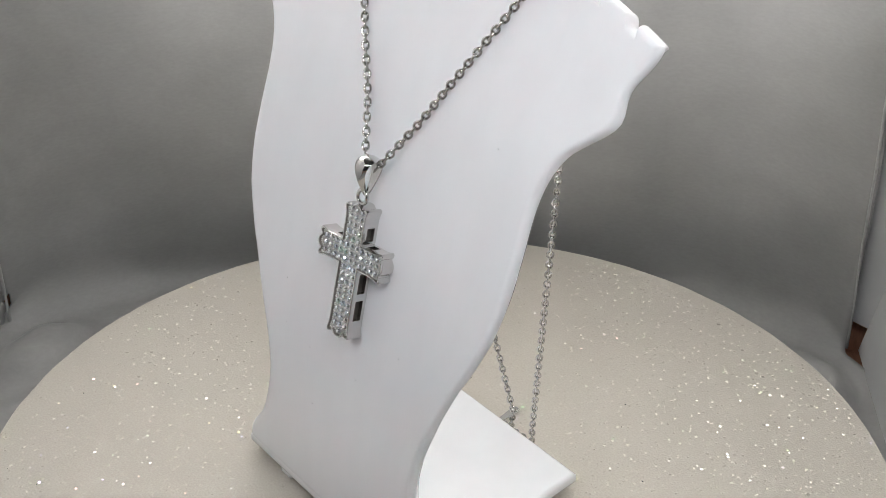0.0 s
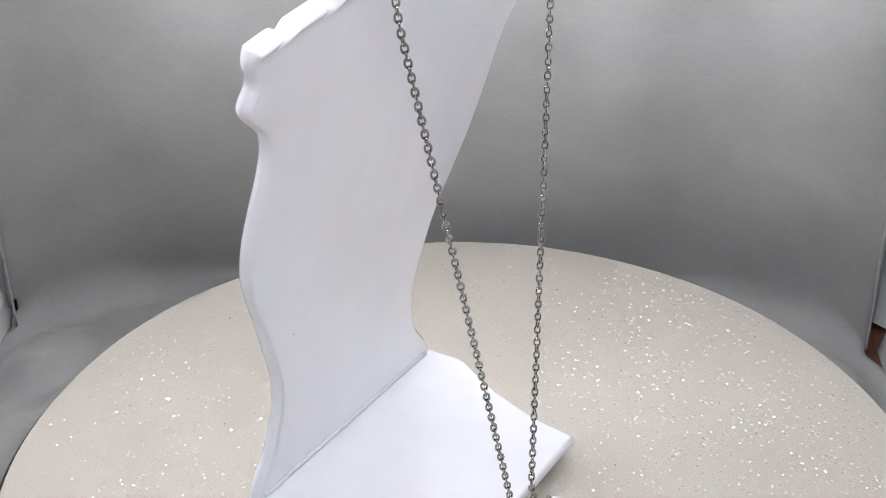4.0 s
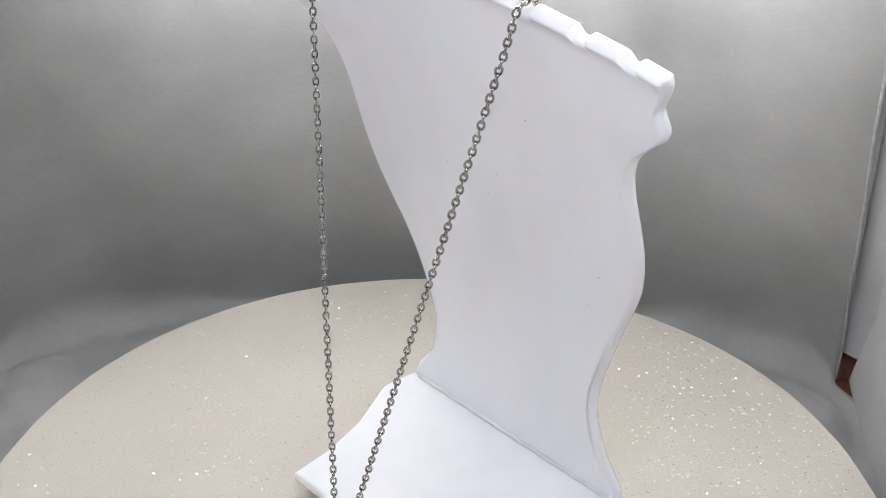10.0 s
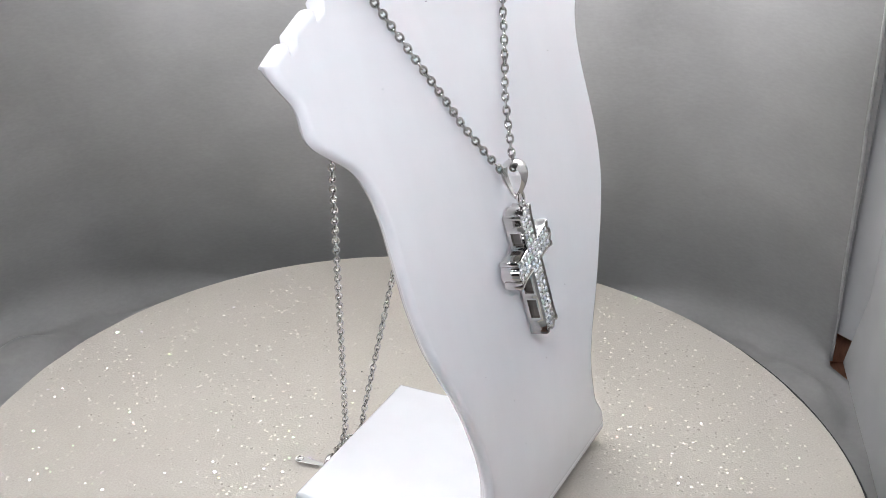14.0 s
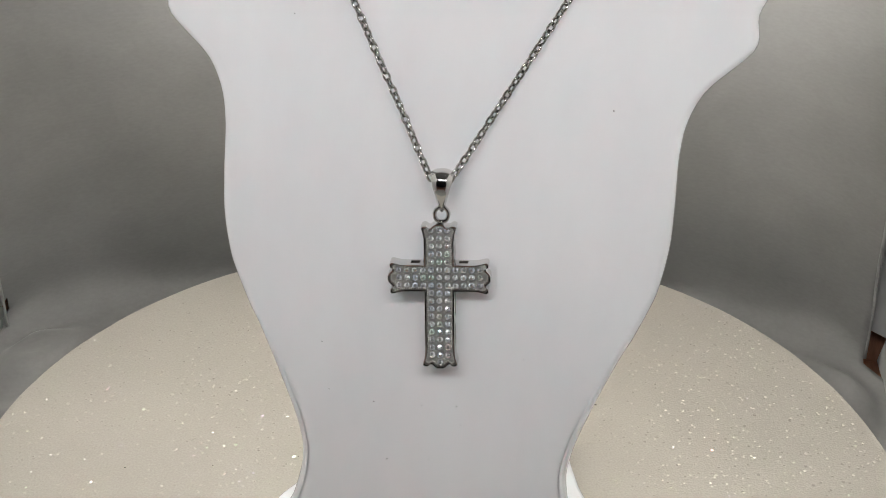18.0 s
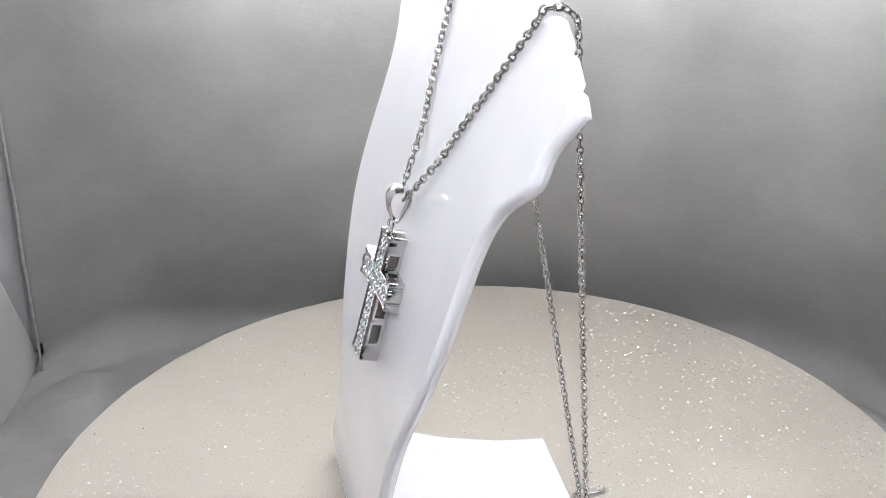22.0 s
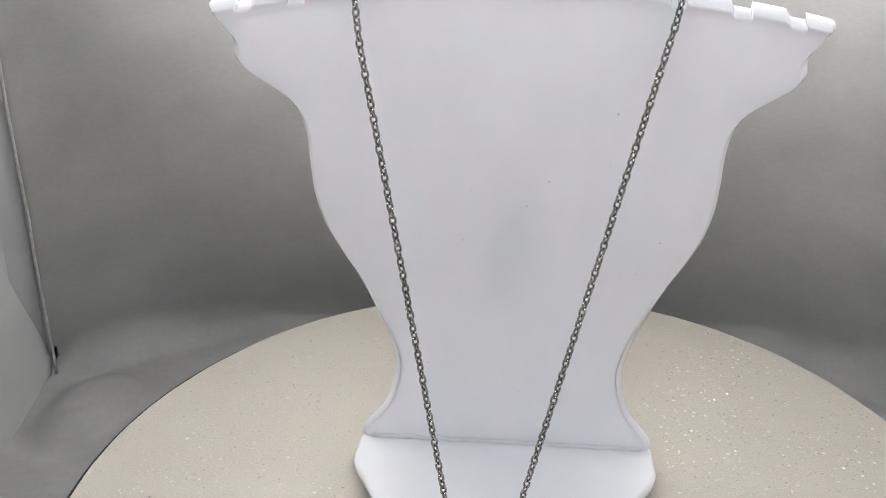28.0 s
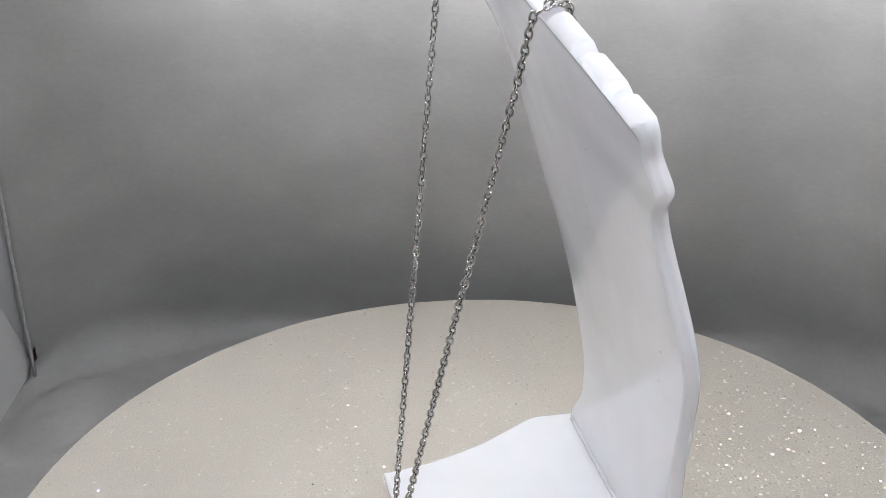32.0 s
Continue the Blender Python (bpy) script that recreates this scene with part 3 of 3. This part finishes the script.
def gem_mesh():
    """A small brilliant: eight sided crown with a flat table, and a pointed base."""
    bm = bmesh.new()
    r = 0.00095
    rings = []
    for rad, z, off in ((0.42, 0.00056, 0.5), (0.78, 0.00032, 0.0), (1.0, 0.0, 0.5)):
        rings.append([bm.verts.new((r * rad * math.cos((k + off) * math.tau / 8), r * rad * math.sin((k + off) * math.tau / 8), z)) for k in range(8)])
    bm.faces.new(rings[0])
    for k in range(8):
        a, c = rings[0], rings[1]
        bm.faces.new((a[k], c[(k + 1) % 8], a[(k + 1) % 8]))
        bm.faces.new((a[k], c[k], c[(k + 1) % 8]))
        a, c = rings[1], rings[2]
        bm.faces.new((a[(k + 1) % 8], c[k], c[(k + 1) % 8]))
        bm.faces.new((a[k], c[k], a[(k + 1) % 8]))
    tip = bm.verts.new((0, 0, -0.0008))
    for k in range(8):
        bm.faces.new((rings[2][k], tip, rings[2][(k + 1) % 8]))
    bmesh.ops.recalc_face_normals(bm, faces=bm.faces)
    return mesh_of("stone", bm, CRYSTAL, smooth=False)


def pendant(parent):
    """The cross: x across, y up its stem, z out of its face; set against the panel's front."""
    depth = 0.0052
    bm = bmesh.new()
    out = cross_outline()
    n = len(out)
    inner = cross_outline(0.00085)
    back = [bm.verts.new((x, y, -depth)) for x, y in out]
    mid = [bm.verts.new((x, y, -0.00030)) for x, y in out]
    rim = [bm.verts.new((x * 0.75 + u * 0.25, y * 0.75 + v * 0.25, 0.00010)) for (x, y), (u, v) in zip(out, inner)]
    lip = [bm.verts.new((x * 0.4 + u * 0.6, y * 0.4 + v * 0.6, 0.00006)) for (x, y), (u, v) in zip(out, inner)]
    bed = [bm.verts.new((u, v, -0.0007)) for u, v in inner]
    walls = []
    for a, c in ((back, mid), (mid, rim), (rim, lip), (lip, bed)):
        for i in range(n):
            f = bm.faces.new((a[i], a[(i + 1) % n], c[(i + 1) % n], c[i]))
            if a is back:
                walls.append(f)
            # inner slope of the rim: its dark reflection is given by colour
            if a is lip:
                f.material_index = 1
    bm.faces.new(bed)
    bm.faces.new(back[::-1])
    bmesh.ops.recalc_face_normals(bm, faces=bm.faces)
    # slots in the straight flanks
    flats = [f for f in walls if max(e.calc_length() for e in f.edges if abs(e.verts[0].co.z - e.verts[1].co.z) < 1e-6) > 0.0045]
    long_ones = [f for f in flats if max(e.calc_length() for e in f.edges) > 0.012]
    if long_ones:
        es = [e for f in long_ones for e in f.edges if abs(e.verts[0].co.z - e.verts[1].co.z) < 1e-6]
        bmesh.ops.subdivide_edges(bm, edges=list(set(es)), cuts=1)
        bm.faces.ensure_lookup_table()
    flats = []
    for f in bm.faces:
        if abs(f.normal.z) < 0.2:
            hl = [e.calc_length() for e in f.edges if abs(e.verts[0].co.z - e.verts[1].co.z) < 1e-6]
            zl = [e.calc_length() for e in f.edges if abs(e.verts[0].co.z - e.verts[1].co.z) > 1e-6]
            if hl and max(hl) > 0.0045 and zl and max(zl) > 0.004:
                flats.append(f)
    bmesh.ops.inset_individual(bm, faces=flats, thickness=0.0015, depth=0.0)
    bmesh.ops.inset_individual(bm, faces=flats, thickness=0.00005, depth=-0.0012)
    # slot floors get their shade by colour
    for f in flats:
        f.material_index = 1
    for f in bm.faces:
        if len(f.verts) == n and abs(f.normal.z) > 0.9 and f.calc_center_median().z > -0.002:
            f.material_index = 2
    ob = part("pendant", bm, (SILVER, RECESS_SHADE, FROST), parent, "polished silver cross set with clear stones", smooth=True)
    x_axis = Vector((0.0261, 0.0026, 0.0010)).normalized()
    up = Vector((-0.0013, 0.0098, 0.0371))
    up = (up - x_axis * up.dot(x_axis)).normalized()
    out_axis = x_axis.cross(up)
    ob.matrix_local = Matrix((
        (x_axis.x, up.x, out_axis.x, 0.00245), (x_axis.y, up.y, out_axis.y, -0.0376), (x_axis.z, up.z, out_axis.z, 0.0966), (0, 0, 0, 1)))
    gem = gem_mesh()
    step = 0.00212
    spots = []
    for r in range(-10, 7):
        for c in (-1, 0, 1):
            spots.append((c * step, r * step))
    for r in (-1, 0, 1):
        for c in (-5, -4, -3, -2, 2, 3, 4, 5):
            spots.append((c * step, r * step))
    spots += [(0, -11 * step), (0, 6.0 * step)]
    rng = random.Random(3)
    done = set()
    for x, y in spots:
        if (round(x, 5), round(y, 5)) in done or y > 0.0128 or abs(x) > 0.0113:
            continue
        done.add((round(x, 5), round(y, 5)))
        s = new("stone", gem)
        s.parent = ob
        s.matrix_local = pose(x, y, -0.00052, rng.uniform(-18, 18), rng.uniform(-18, 18), rng.uniform(0, 45))
    # grains of metal between the stones
    bm = bmesh.new()
    for x, y in sorted(done):
        for dx, dy in ((0.5, 0.5), (-0.5, 0.5), (0.5, -0.5), (-0.5, -0.5)):
            bmesh.ops.create_icosphere(bm, subdivisions=1, radius=0.00030, matrix=Matrix.Translation((x + dx * step, y + dy * step, -0.00050)))
    edge = [Vector((x, y, 0)) for x, y in cross_outline(0.00098)]
    for p, _ in resample(edge + edge[:1], 0.00062):
        bmesh.ops.create_icosphere(bm, subdivisions=1, radius=0.00027, matrix=Matrix.Translation((p.x, p.y, -0.00052)))
    bmesh.ops.remove_doubles(bm, verts=bm.verts, dist=1e-5)
    part("beading", bm, FROST, ob, "fine silver beads between the stones")
    return ob


def necklace():
    top = new("necklace")
    tagged(top, "silver cable chain necklace with a stone set cross", "necklace")
    link = link_mesh()
    for k, (p, t) in enumerate(resample(chain_path(), PITCH)):
        side = Vector((1, 0, 0)) - t * t.x
        if side.length < 0.3:
            side = Vector((0, 1, 0)) - t * t.y
        side.normalize()
        nrm = t.cross(side)
        turn = math.radians(45 if k % 2 else -45) + math.radians(9 * math.sin(k * 1.3))
        a = side * math.cos(turn) + nrm * math.sin(turn)
        c = t.cross(a)
        o = new("link", link)
        o.parent = top
        o.matrix_local = Matrix(((t.x, a.x, c.x, p.x), (t.y, a.y, c.y, p.y), (t.z, a.z, c.z, p.z), (0, 0, 0, 1)))
    # bail: a band bent into a drop, broad above and narrow below
    bm = bmesh.new()
    prof = []
    for k in range(28):
        a = k * math.tau / 28
        z = math.cos(a)
        y = math.sin(a) * (0.62 + 0.38 * z) ** 0.9
        prof.append((y * 0.0040, z * 0.0050, 0.0008 + 0.0022 * ((z + 1) / 2) ** 1.1))
    rings = []
    for i, (y, z, w) in enumerate(prof):
        y0, z0, _ = prof[i - 1]
        y1, z1, _ = prof[(i + 1) % 28]
        t = Vector((0, y1 - y0, z1 - z0)).normalized()
        nrm = Vector((0, -t.z, t.y))
        ring = []
        for q in range(12):
            an = q * math.tau / 12
            bulge = 0.00042
            ring.append(bm.verts.new(Vector((math.cos(an) * w, y, z)) + nrm * (math.sin(an) * bulge + 0.0006 * math.sin(an) ** 2)))
        rings.append(ring)
    for i in range(28):
        u, w2 = rings[i], rings[(i + 1) % 28]
        for q in range(12):
            bm.faces.new((u[q], u[(q + 1) % 12], w2[(q + 1) % 12], w2[q]))
    bmesh.ops.recalc_face_normals(bm, faces=bm.faces)
    bail = part("bail", bm, SILVER, top, "polished drop shaped bail")
    bail.matrix_local = pose(0.0019, -0.0305, 0.1186, -6, 0, 4)
    bm = bmesh.new()
    tube(bm, [(0.0018 * math.cos(k * math.tau / 20), 0, 0.0020 * math.sin(k * math.tau / 20)) for k in range(20)], 0.00058, 8, closed=True)
    ring = part("jump_ring", bm, SILVER, top)
    ring.matrix_local = pose(0.0021, -0.0326, 0.1129, -12, 0, 6)
    # clasp tag on the sheet
    bm = bmesh.new()
    outl = []
    for k in range(13):
        a = -math.pi / 2 + math.pi * k / 12
        outl.append((0.0095 + 0.0016 * math.cos(a), 0.0016 * math.sin(a)))
    outl += [(0.0, 0.0008), (0.0, -0.0008)]
    extrude_outline(bm, outl, 0.0, 0.0006, 0.00012, 1)
    tag = part("tag", bm, SILVER, top, "slim silver end tag")
    tag.matrix_local = pose(-0.0080, 0.0295, 0.0006, 0, 0, 98)
    bm = bmesh.new()
    tube(bm, [(0.0011 * math.cos(k * math.tau / 16), 0.0011 * math.sin(k * math.tau / 16), 0) for k in range(16)], 0.00026, 6, closed=True)
    hole = part("tag_ring", bm, SILVER, top)
    hole.matrix_local = Matrix.Translation((-0.0080, 0.0295, 0.0013)) @ pose(0, 0, 0, 0, 0, 98) @ Matrix.Translation((0.0095, 0, 0))
    # spring clasp lying behind the foot
    bm = bmesh.new()
    tube(bm, [(0, 0, 0.0014), (0.001, 0.0003, 0.0014), (0.0034, 0.0006, 0.0014), (0.0056, 0.0002, 0.0014)], 0.0011, 8, scale=[0.5, 1.0, 1.15, 0.55])
    clasp = part("clasp", bm, SILVER, top, "small silver lobster clasp")
    clasp.matrix_local = pose(-0.0079, 0.0292, 0, 0, 0, 8)
    pendant(top)
    return top


NECKLACE = necklace()


# ---- what moves ----
def motions():
    turns = [(0.5 * k, pose(0, 0, 0, 0, 0, -360.0 / SPIN_PERIOD * (0.5 * k - SPIN_FRONT) + table(SPIN_LAG, 0.5 * k))) for k in range(65)]
    walk(TURNTABLE, turns)
    seat = Matrix.Translation((0.0014, 0.0008, 0))  # where the stand is set down on the sheet
    for ob in (STAND, NECKLACE):
        walk(ob, [(t, m @ seat) for t, m in turns])


motions()
